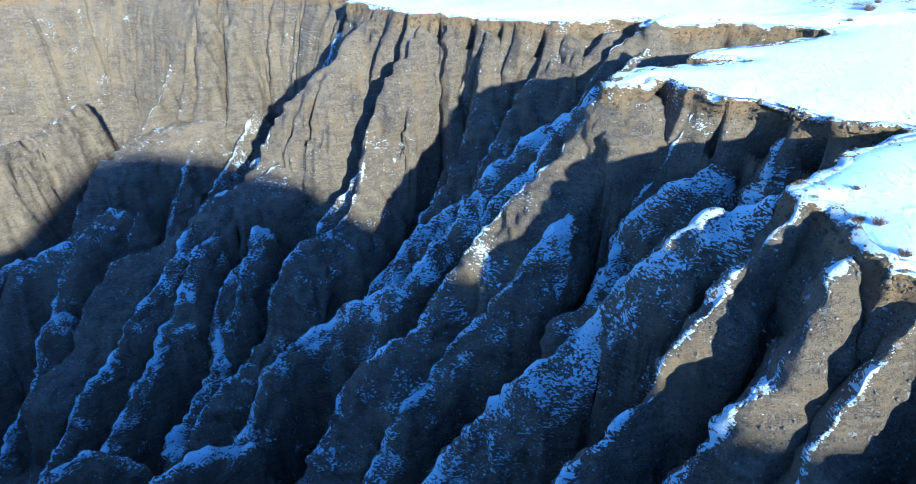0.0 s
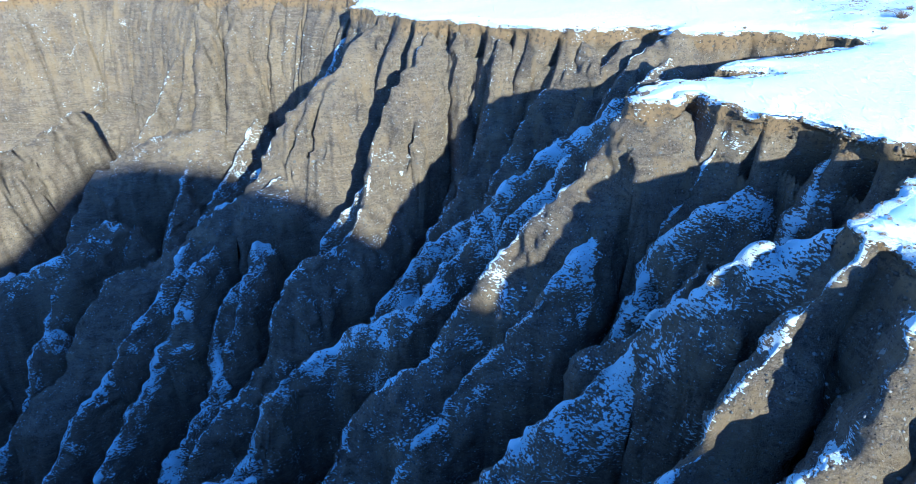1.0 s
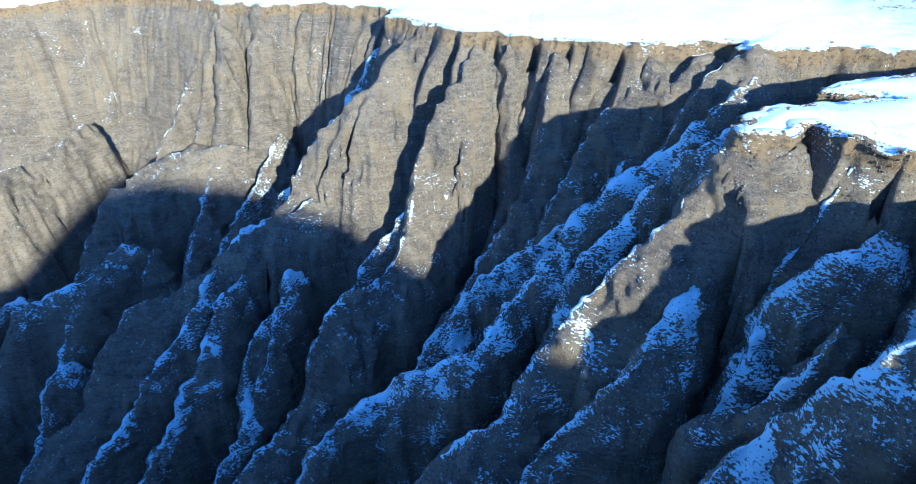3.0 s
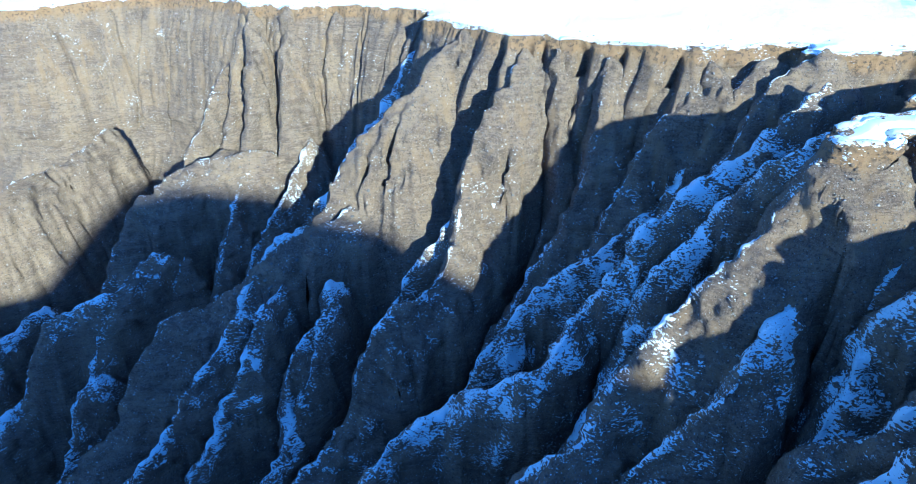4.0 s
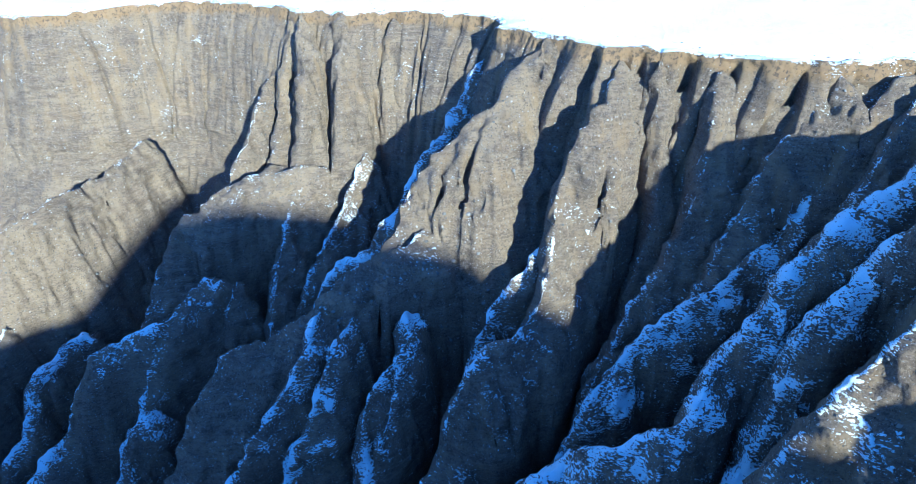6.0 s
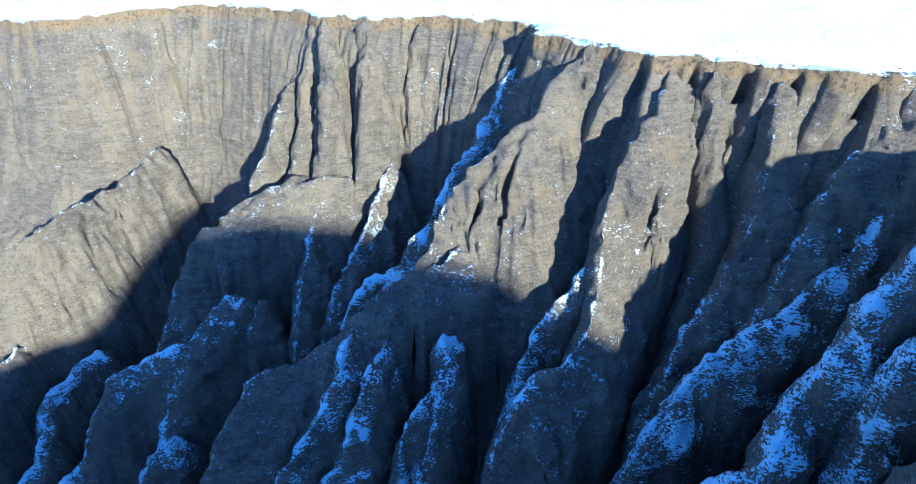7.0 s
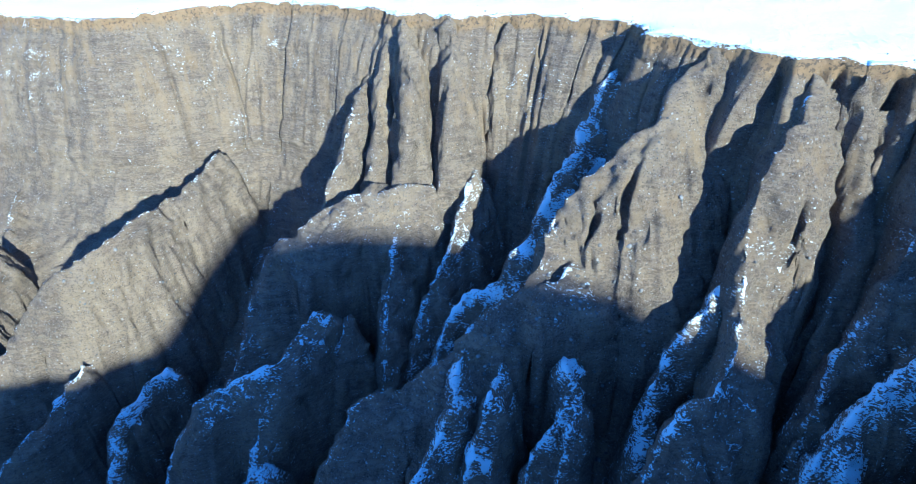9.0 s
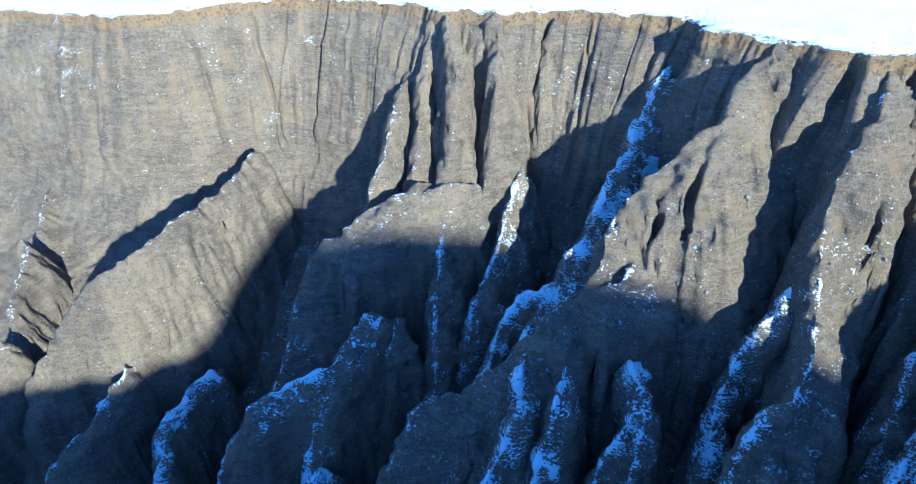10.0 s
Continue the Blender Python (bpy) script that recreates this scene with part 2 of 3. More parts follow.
# how far out from the crest the open side runs before it breaks off into the gully
BRINK = {"a": 3.7, "v": 3.2, "y": 5.5, "w": 8.0, "wl": 4.6, "z": 5.0, "d": 2.4, "y2": 2.3, "o": 4.0, "f": 1.6, "e": 0.8, "g": 1.0, "k": 0.7, "k2": 0.7, "b": 1.6, "t": 1.7, "s": 1.6, "c": 2.0, "u2": 1.7}


def to_line(px, py, line):
    """Distance in plan to a polyline (x, y, ...), the nearest place's other columns, its arc length and the side (+1: left of its way)."""
    best = np.full(px.shape, 1e9)
    extra = np.zeros(px.shape + (line.shape[1] - 2,))
    arc, side = np.zeros(px.shape), np.zeros(px.shape)
    run = 0.0
    for a, b in zip(line[:-1], line[1:]):
        dx, dy = b[0] - a[0], b[1] - a[1]
        size = math.hypot(dx, dy) + 1e-9
        t = np.clip(((px - a[0]) * dx + (py - a[1]) * dy) / size ** 2, 0, 1)
        ex, ey = px - a[0] - t * dx, py - a[1] - t * dy
        d = ex * ex + ey * ey
        m = d < best
        best[m] = d[m]
        extra[m] = a[2:] + t[m][..., None] * (b[2:] - a[2:])
        arc[m] = run + t[m] * size
        side[m] = np.sign(dx * ey - dy * ex)[m]
        run += size
    return np.sqrt(best), extra, arc, side


def inside(px, py, ring):
    odd = np.zeros(px.shape, bool)
    for a, b in zip(ring, np.roll(ring, -1, 0)):
        if a[1] == b[1]:
            continue
        odd ^= ((a[1] > py) != (b[1] > py)) & (px < a[0] + (py - a[1]) / (b[1] - a[1]) * (b[0] - a[0]))
    return odd


def spaced(knots, steps):
    """Grid coordinates whose step changes evenly from knot to knot."""
    out = [knots[0]]
    while out[-1] < knots[-1]:
        out.append(out[-1] + float(np.interp(out[-1], knots, steps)))
    return np.array(out)


# short runnels cut into the faces: half width, depth, way in plan
GROOVES = [(0.36, 2.6, (-17.9, 66.5), (-18.4, 65.2), (-18.8, 64.2)), (0.34, 2.6, (-15.0, 66.2), (-15.7, 65), (-16.4, 63.6)), (0.3, 2.0, (-5.2, 60.8), (-6.6, 58.6)),
           (0.4, 1.8, (-62.6, 74.6), (-61.7, 73.6), (-60.6, 72.2)), (0.3, 1.2, (-60.5, 79), (-59.6, 77)), (0.35, 1.4, (-57.9, 82.4), (-57.2, 80.6))]

# the cliff's profile: metres out from the rim, and down from it
OUT, DOWN = [0, 0.06, 0.35, 1.7, 2.9, 4.2, 7.0, 12.0, 40, 400], [0, 0.4, 1.5, 4.0, 8.0, 14.0, 20.5, 26.5, 44, 60]


def terrain(X, Y):
    """Height, owner, depth below the plateau and snow of the ground at the places X, Y."""
    wx = X + 0.32 * fbm2(X, Y, 2.6, 11)
    wy = Y + 0.32 * fbm2(X, Y, 2.6, 23)
    top = plateau_z(np.clip(X, -150, 120), np.clip(Y, -60, 130))
    across, along = 0.921 * X + 0.39 * Y, -0.39 * X + 0.921 * Y      # the hill behind, which shades the canyon's foot
    crest_line = np.interp(across, [-166, -75, -46, -40, -33.1, -26.7, -23.5, -20.5, -15.6, -7.9, 6.5, 8.8, 11.3, 14.1, 16.1, 20.4, 28.5, 60, 160], [8, 12, 17, 19.4, 18.2, 20.1, 23.5, 26.5, 30.2, 30.6, 25.4, 24.3, 21.6, 19.2, 18.4, 18.2, 15, 12, 8])
    top = top + crest_line * np.exp(-(np.clip(along + 75, 0, 400) / 30) ** 2) * (Y < 20)
    ring = np.vstack([RIM, [(-3000, -5), (-3000, -3000), (3000, -3000), (3000, 3000), (-3000, 3000), (-3000, 118)]])
    on = inside(X, Y, ring)
    d, _, arc, _ = to_line(X, Y, RIM)
    close = np.clip((X - 7) / 3, 0, 1) * np.clip((44 - Y) / 3, 0, 1)
    wall = top - np.interp(d * (1 + 1.3 * close) + 1.3, OUT, DOWN)
    base = np.maximum(-2 + 0.22 * (X + 60) * (X > -60) + 0.12 * (Y - 40), -3) + 0.6 * fbm2(X, Y, 5, 41)
    Z = np.maximum(np.where(on, top + 0.07 * fbm2(X, Y, 6, 51) - 0.50 * np.exp(-d / 1.0) + 0.12 * fbm2(X, Y, 2.2, 52) * np.clip((X - 24) / 8, 0, 1) * np.clip((Y - 46) / 8, 0, 1), wall), base)
    owner = np.where(on, 0, np.where(wall >= base, 1, 2))
    snow = np.where(on, 2.0, np.where(wall >= base, -0.45, np.where(X < -40, -0.45, -0.1)))
    snow = np.where(on, 2.0 - 0.95 * np.clip((X - 27) / 6, 0, 1) * np.clip((Y - 52) / 5, 0, 1), snow - 0.5 * np.clip((-62 - X) / 6, 0, 1))
    for n, (key, (crest, left, right, amount)) in enumerate(SPURS.items()):
        low = key in LOW_SPURS      # the low ridges plunge ever more steeply into their gullies
        line = chaikin(crest, 2)
        lo, hi = line.min(0) - 22, line.max(0) + 22
        ix = np.where((X[:, 0] > lo[0]) & (X[:, 0] < hi[0]))[0]
        iy = np.where((Y[0] > lo[1]) & (Y[0] < hi[1]))[0]
        box = (slice(ix[0], ix[-1] + 1), slice(iy[0], iy[-1] + 1))
        d, extra, arc, side = to_line(wx[box], wy[box], line)
        lean = arc + 0.35 * d * vnoise2(wx[box] / 5, wy[box] / 5, 60)
        rib = 0.50 * (2 * np.abs(vnoise2(lean / 2.9 + 50 * n, 0 * d + side, 61)) - 0.7) + 0.22 * vnoise2(lean / 1.1 + 50 * n, 0 * d + side, 62)
        rib = rib + 0.45 * np.clip(1 - np.abs(vnoise2(lean / 2.3 + 31 * n, d / 9 + side, 64)) / 0.13, 0, 1)
        rib = rib * np.clip(d / 1.2, 0, 1)
        k = np.where(side > 0, left * (0.5 + 0.20 * np.clip(d, 0, 8) + 0.42 * rib), right * (0.9 + 0.50 * np.clip(d, 0, 8) + 0.6 * rib))      # talus on the open side, sheer on the lee side
        brink = np.where(side > 0, BRINK.get(key, 1.15 if low else 3.2), 0.7) * (1 + 0.25 * vnoise2(arc / 2.2 + 7 * n, 0 * d, 66))
        z = extra[..., 0] - k * (np.sqrt(d * d + 0.03) - 0.173) - 5.0 * np.clip(d - brink, 0, 9) ** 1.4 + 0.16 * vnoise2(arc / 1.7 + 9 * n, 0 * d, 63) + 0.10 * vnoise2(arc / 0.6 + 5 * n, 0 * d, 65)
        won = (z > Z[box]) & ~on[box]
        Z[box] = np.where(won, z, Z[box])
        owner[box] = np.where(won, 3 + n, owner[box])
        amount = amount - 0.10 if amount < 0.2 else amount
        snow[box] = np.where(won, amount + 0.16 * (side < 0) + (0.75 if low else 0.45) * np.exp(-(d / 0.22) ** 2), snow[box])
    for half, deep, *line in GROOVES:
        d, _, arc, _ = to_line(wx, wy, np.array(line, float))
        size = sum(math.dist(a, b) for a, b in zip(line[:-1], line[1:]))
        Z = np.where(owner > 0, Z - deep * np.exp(-(d / half) ** 2) * np.clip(np.minimum(arc, size - arc) / 0.6 + 0.15, 0, 1), Z)
    return Z, owner, top - Z + 1.3 * (owner > 2), snow

xs = spaced([-1500, -160, -95, -75, -40, 20, 34, 150, 1500], [120, 6, 0.5, 0.17, 0.13, 0.11, 0.22, 8, 120])
ys = spaced([-1500, -180, -20, 8, 14, 60, 90, 108, 130, 1500], [120, 8, 4, 0.26, 0.11, 0.13, 0.18, 0.4, 3, 120])
X, Y = np.meshgrid(xs, ys, indexing="ij")
Z, owner, depth, snow = terrain(X, Y)


# ---------------------------------------------------------------- materials
class Nodes:
    """A small hand for node trees."""
    def __init__(self, name):
        self.mat = bpy.data.materials.new(name)
        self.mat.use_nodes = True
        self.tree = self.mat.node_tree
        self.bsdf = self.tree.nodes["Principled BSDF"]

    def node(self, kind, **values):
        n = self.tree.nodes.new(kind)
        for key, value in values.items():
            if key in n.inputs:
                self.put(n.inputs[key], value)
            else:
                n.operation = value
        return n

    def put(self, socket, value):
        if isinstance(value, bpy.types.NodeSocket):
            self.tree.links.new(value, socket)
        else:
            socket.default_value = value

    def math(self, op, a, b=0.0, c=0.0, clamp=False):
        n = self.tree.nodes.new("ShaderNodeMath")
        n.operation, n.use_clamp = op, clamp
        for i, v in enumerate((a, b, c)):
            self.put(n.inputs[i], v)
        return n.outputs[0]

    def ramp(self, value, low, high):
        n = self.tree.nodes.new("ShaderNodeMapRange")
        n.interpolation_type = "SMOOTHSTEP"
        self.put(n.inputs[0], value)
        n.inputs[1].default_value, n.inputs[2].default_value = low, high
        return n.outputs[0]

    def mix(self, fac, a, b, kind="MIX"):
        n = self.tree.nodes.new("ShaderNodeMix")
        n.data_type, n.blend_type = "RGBA", kind
        self.put(n.inputs[0], fac)
        self.put(n.inputs[6], a if isinstance(a, bpy.types.NodeSocket) else (*a, 1))
        self.put(n.inputs[7], b if isinstance(b, bpy.types.NodeSocket) else (*b, 1))
        return n.outputs[2]

    def noise(self, vector, scale, detail=4.0, rough=0.55):
        n = self.tree.nodes.new("ShaderNodeTexNoise")
        self.put(n.inputs["Vector"], vector)
        n.inputs["Scale"].default_value, n.inputs["Detail"].default_value, n.inputs["Roughness"].default_value = scale, detail, rough
        return n.outputs["Fac"]

    def stretch(self, vector, x, y, z):
        n = self.tree.nodes.new("ShaderNodeVectorMath")
        n.operation = "MULTIPLY"
        self.put(n.inputs[0], vector)
        n.inputs[1].default_value = (x, y, z)
        return n.outputs[0]

    def attribute(self, name):
        n = self.tree.nodes.new("ShaderNodeAttribute")
        n.attribute_name = name
        return n.outputs["Fac"]


def ground_material():
    """Gravelly conglomerate with strata, ochre soil under the turf, and old snow where it keeps."""
    m = Nodes("conglomerate")
    p = m.node("ShaderNodeTexCoord").outputs["Object"]
    coarse = m.noise(p, 0.35, 3.0)
    grain = m.noise(p, 5.0, 5.0, 0.7)
    strata = m.noise(m.stretch(p, 0.4, 0.4, 1.8), 1.0, 5.0, 0.68)
    beds = m.noise(m.stretch(p, 0.7, 0.7, 7.0), 1.0, 4.0, 0.62)
    rock = m.mix(m.ramp(strata, 0.35, 0.68), (0.094, 0.070, 0.048), (0.190, 0.141, 0.087))
    rock = m.mix(m.math("MULTIPLY", m.ramp(coarse, 0.40, 0.70), 0.55), rock, (0.194, 0.138, 0.082))
    rock = m.mix(m.math("MULTIPLY", m.ramp(m.noise(m.stretch(p, 1, 1, 0.55), 0.19, 5.0, 0.66), 0.48, 0.62), 0.70), rock, (0.264, 0.196, 0.114))
    rock = m.mix(m.math("MULTIPLY", m.ramp(beds, 0.50, 0.64), 0.34), rock, (0.288, 0.226, 0.150))
    rock = m.mix(m.math("MULTIPLY", m.ramp(beds, 0.47, 0.36), 0.38), rock, (0.065, 0.049, 0.039))
    rock = m.mix(m.math("MULTIPLY", m.ramp(grain, 0.47, 0.62), 0.55), rock, (0.222, 0.173, 0.125))
    rock = m.mix(m.math("MULTIPLY", m.ramp(m.noise(p, 6.0, 5.0, 0.74), 0.48, 0.36), 0.65), rock, (0.052, 0.042, 0.037))
    rock = m.mix(m.math("MULTIPLY", m.ramp(m.noise(p, 17.0, 3.0, 0.7), 0.55, 0.65), 0.5), rock, (0.341, 0.288, 0.232))
    rock = m.mix(m.math("MULTIPLY", m.ramp(m.noise(p, 3.6, 5.0, 0.75), 0.47, 0.37), 0.55), rock, (0.057, 0.047, 0.037))
    # pebbles set in the face
    warp = m.node("ShaderNodeTexNoise", Vector=p, Scale=4.0)
    shift = m.node("ShaderNodeVectorMath", operation="MULTIPLY_ADD")
    m.put(shift.inputs[0], warp.outputs["Color"])
    shift.inputs[1].default_value = (0.22, 0.22, 0.22)
    m.put(shift.inputs[2], p)
    warped = shift.outputs[0]
    for scale, amount, colour in ((3.0, 0.11, (0.393, 0.363, 0.313)), (6.0, 0.04, (0.50, 0.48, 0.45)), (6.5, 0.27, (0.333, 0.305, 0.264)), (9.0, 0.22, (0.239, 0.224, 0.194)), (8.5, 0.14, (0.037, 0.033, 0.027))):
        v = m.node("ShaderNodeTexVoronoi", Vector=warped, Scale=scale)
        r = m.node("ShaderNodeSeparateColor", Color=v.outputs["Color"])
        some = m.math("LESS_THAN", r.outputs[0], amount)
        near = m.math("LESS_THAN", v.outputs["Distance"], m.math("MULTIPLY_ADD", r.outputs[1], 0.22, 0.12))
        tone = m.mix(r.outputs[2], colour, tuple(c * 0.62 for c in colour))
        rock = m.mix(m.math("MULTIPLY", some, near), rock, tone)
    # ochre soil under the turf, and its wash down the face
    depth = m.attribute("depth")
    ragged = m.math("MULTIPLY_ADD", m.noise(p, 0.9, 3.0), 2.2, depth)
    soil = m.mix(m.noise(p, 2.5, 4.0), (0.184, 0.117, 0.053), (0.300, 0.198, 0.100))
    soil = m.mix(m.math("MULTIPLY", m.ramp(m.noise(p, 3.2, 4.0, 0.7), 0.50, 0.62), 0.8), soil, (0.065, 0.054, 0.040))
    rock = m.mix(m.ramp(ragged, 2.7, 1.9), rock, soil)
    streak = m.noise(m.stretch(p, 1.0, 1.0, 0.05), 0.8, 3.0, 0.6)
    wash = m.math("MULTIPLY", m.ramp(streak, 0.51, 0.66), m.ramp(depth, 24.0, 3.0))
    rock = m.mix(m.math("MULTIPLY", wash, 0.6), rock, (0.234, 0.162, 0.084))
    # snow
    lie = m.attribute("snow")
    flecks = m.noise(m.stretch(p, 1.0, 1.0, 2.6), 4.2, 5.0, 0.62)
    face = m.stretch(p, 1.0, 1.0, 1.8)
    lower = m.node("ShaderNodeVectorMath", operation="ADD")
    m.put(lower.inputs[0], face)
    lower.inputs[1].default_value = (0, 0, -0.22)
    bulge = m.noise(face, 2.0, 7.0, 0.70)
    ledge = m.math("SUBTRACT", m.noise(lower.outputs[0], 2.0, 7.0, 0.70), bulge)
    drift = m.noise(p, 0.5, 3.0)
    amount = m.math("ADD", lie, m.math("MULTIPLY_ADD", flecks, 5.0, -2.5))
    amount = m.math("MULTIPLY_ADD", ledge, m.math("MULTIPLY_ADD", m.ramp(lie, 0.8, 1.5), -1.5, 1.5), amount)
    amount = m.math("ADD", amount, m.math("MULTIPLY_ADD", drift, 3.6, -1.8))
    mask = m.ramp(amount, 0.48, 0.53)
    speck = m.math("MULTIPLY", m.ramp(m.noise(p, 10.0, 2.0, 0.5), 0.68, 0.695), m.ramp(lie, -0.3, 0.2))
    mask = m.math("MAXIMUM", mask, speck)
    snow_tone = m.mix(m.noise(p, 1.3, 4.0), (0.78, 0.87, 0.89), (0.83, 0.895, 0.905))
    m.put(m.bsdf.inputs["Base Color"], m.mix(mask, rock, snow_tone))
    m.put(m.bsdf.inputs["Roughness"], m.math("MULTIPLY_ADD", mask, -0.25, 0.95))
    m.bsdf.inputs["Specular IOR Level"].default_value = 0.25
    lumps = m.math("MULTIPLY_ADD", bulge, 0.26, m.math("MULTIPLY_ADD", beds, 0.12, m.math("MULTIPLY", strata, 0.10)))
    lumps = m.math("ADD", lumps, m.math("MULTIPLY", m.noise(p, 9.0, 5.0, 0.75), 0.28))
    height = m.math("ADD", lumps, m.math("MULTIPLY", mask, 0.05))
    height = m.math("MULTIPLY", height, m.math("MULTIPLY_ADD", m.ramp(lie, 1.2, 1.9), -0.85, 1.0))
    ripple = m.ramp(m.noise(m.stretch(p, 1.9, 0.8, 0.5), 1.1, 4.0, 0.6), 0.52, 0.66)
    height = m.math("MULTIPLY_ADD", m.math("MULTIPLY", ripple, m.ramp(lie, 1.3, 1.9)), 0.03, height)
    bump = m.node("ShaderNodeBump", Height=height, Strength=1.0, Distance=1.2)
    m.put(m.bsdf.inputs["Normal"], bump.outputs[0])
    return m.mat


GROUND = ground_material()

# ---------------------------------------------------------------- the ground, split where one form meets the next
dzx, dzy = np.gradient(Z, xs, axis=0), np.gradient(Z, ys, axis=1)
steep = np.sqrt(1 + dzx ** 2 + dzy ** 2)
NX, NY, NZ = -dzx / steep, -dzy / steep, 1 / steep
off = (owner > 0) * 1.0
push = 0.26 * vnoise(X / 2.0, Y / 2.0, Z / 2.4, 71) + 0.34 * (0.3 - np.abs(vnoise(X / 1.3, Y / 1.3, Z / 1.6, 70))) + 0.20 * vnoise(X / 0.7, Y / 0.7, Z / 0.7, 72) + 0.15 * vnoise(X / 2.5, Y / 2.5, Z / 0.45, 73)
near = np.clip((X - 8) / 3, 0, 1) * np.clip((46 - Y) / 4, 0, 1) * (owner < 3)
push = push + near * (0.34 * vnoise(X / 1.1, Y / 1.1, Z / 1.1, 74) + 0.20 * np.abs(vnoise(X / 0.45, Y / 0.45, Z / 0.45, 75)))
push = push * off * np.clip(depth / 0.8, 0, 1)
PX, PY, PZ = X + NX * push, Y + NY * push, Z + NZ * push
snow = snow - 0.45 * np.clip((9 - depth) / 9, 0, 1) * (Y > 46) * (owner > 2)
snow = snow + 0.42 * near * (owner == 1)
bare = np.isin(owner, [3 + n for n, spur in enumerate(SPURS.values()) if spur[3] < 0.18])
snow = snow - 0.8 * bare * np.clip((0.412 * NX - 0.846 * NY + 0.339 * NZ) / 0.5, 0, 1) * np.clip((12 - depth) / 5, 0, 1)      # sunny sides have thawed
snow = np.where(owner > 0, snow + 1.2 * (np.clip(NZ, 0, 0.9) - 0.74), snow)


# patches of lying snow: where they reach, a skin that thins out into the slope
heap = snow + 0.65 * vnoise(X / 2.3, Y / 2.3, Z / 1.5, 76) + 0.50 * vnoise(X / 0.9, Y / 0.9, Z / 0.42, 77) + 0.40 * vnoise(X / 0.4, Y / 0.4, Z / 0.22, 78) - 0.42
skin = np.clip(0.25 * heap, -0.12, 0.06)
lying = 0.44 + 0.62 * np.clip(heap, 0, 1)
SX, SY, SZ = PX + NX * skin, PY + NY * skin, PZ + NZ * skin


def sheet(name, faces, values, PX=PX, PY=PY, PZ=PZ):
    """One mesh of the grid's faces, with its float values at the points."""
    used, turned = np.unique(faces, return_inverse=True)
    me = bpy.data.meshes.new(name)
    me.vertices.add(len(used))
    co = np.stack([PX.ravel()[used], PY.ravel()[used], PZ.ravel()[used]], -1)
    me.vertices.foreach_set("co", co.astype(np.float32).ravel())
    me.loops.add(faces.size)
    me.loops.foreach_set("vertex_index", turned.ravel().astype(np.int32))
    me.polygons.add(len(faces))
    me.polygons.foreach_set("loop_start", np.arange(0, faces.size, 4, dtype=np.int32))
    me.polygons.foreach_set("use_smooth", np.ones(len(faces), bool))
    me.update(calc_edges=True)
    for key, value in values.items():
        me.attributes.new(key, "FLOAT", "POINT").data.foreach_set("value", value.ravel()[used].astype(np.float32))
    me.materials.append(GROUND)
    return new(name, me)


def resampled(line, near, far):
    """A polyline with even steps: short ones where the camera passes, long ones elsewhere."""
    out = [line[0]]
    for a, b in zip(line[:-1], line[1:]):
        size = math.dist(a, b)
        step = near if -112 < a[0] and a[1] > 8 else far
        n = max(1, int(round(size / step)))
        out += [a + (b - a) * (i + 1) / n for i in range(n)]
    return np.array(out)


# deep cracks in the cliff: where they meet the rim, half width, depth into the face, slant to the left on the way down
CRACKS = [(-24.0, 87.6, 0.5, 1.3, 0.05), (12.9, 40.0, 0.6, 2.6, 0.25), (15.7, 35.4, 0.6, 2.2, 0.2), (17.7, 34.2, 0.7, 2.8, 0.2), (19.4, 31.3, 0.8, 3.0, 0.15), (-29.0, 88.3, 0.3, 0.7, 0.0), (-32.6, 90.0, 0.35, 0.8, 0.05), (-48.5, 101.5, 0.22, 0.7, 0.05), (-53.5, 103.0, 0.25, 0.6, 0.2),
          (-58.6, 102.8, 0.3, 0.8, -0.2), (-65.0, 100.1, 0.3, 0.6, -0.1), (-5.6, 67.2, 0.7, 2.6, 0.0), (-3.3, 66.1, 0.4, 2.4, -0.1), (-2.1, 65.6, 0.45, 2.4, 0.0),
          (1.2, 64.2, 0.6, 2.6, 0.12), (4.0, 61.9, 0.55, 2.4, 0.15), (8.0, 59.3, 0.6, 2.6, 0.25), (11.2, 58.9, 0.3, 0.7, 0.1), (-20.0, 86.2, 0.2, 0.5, 0.0), (22.6, 54.9, 0.5, 1.2, 0.1)]


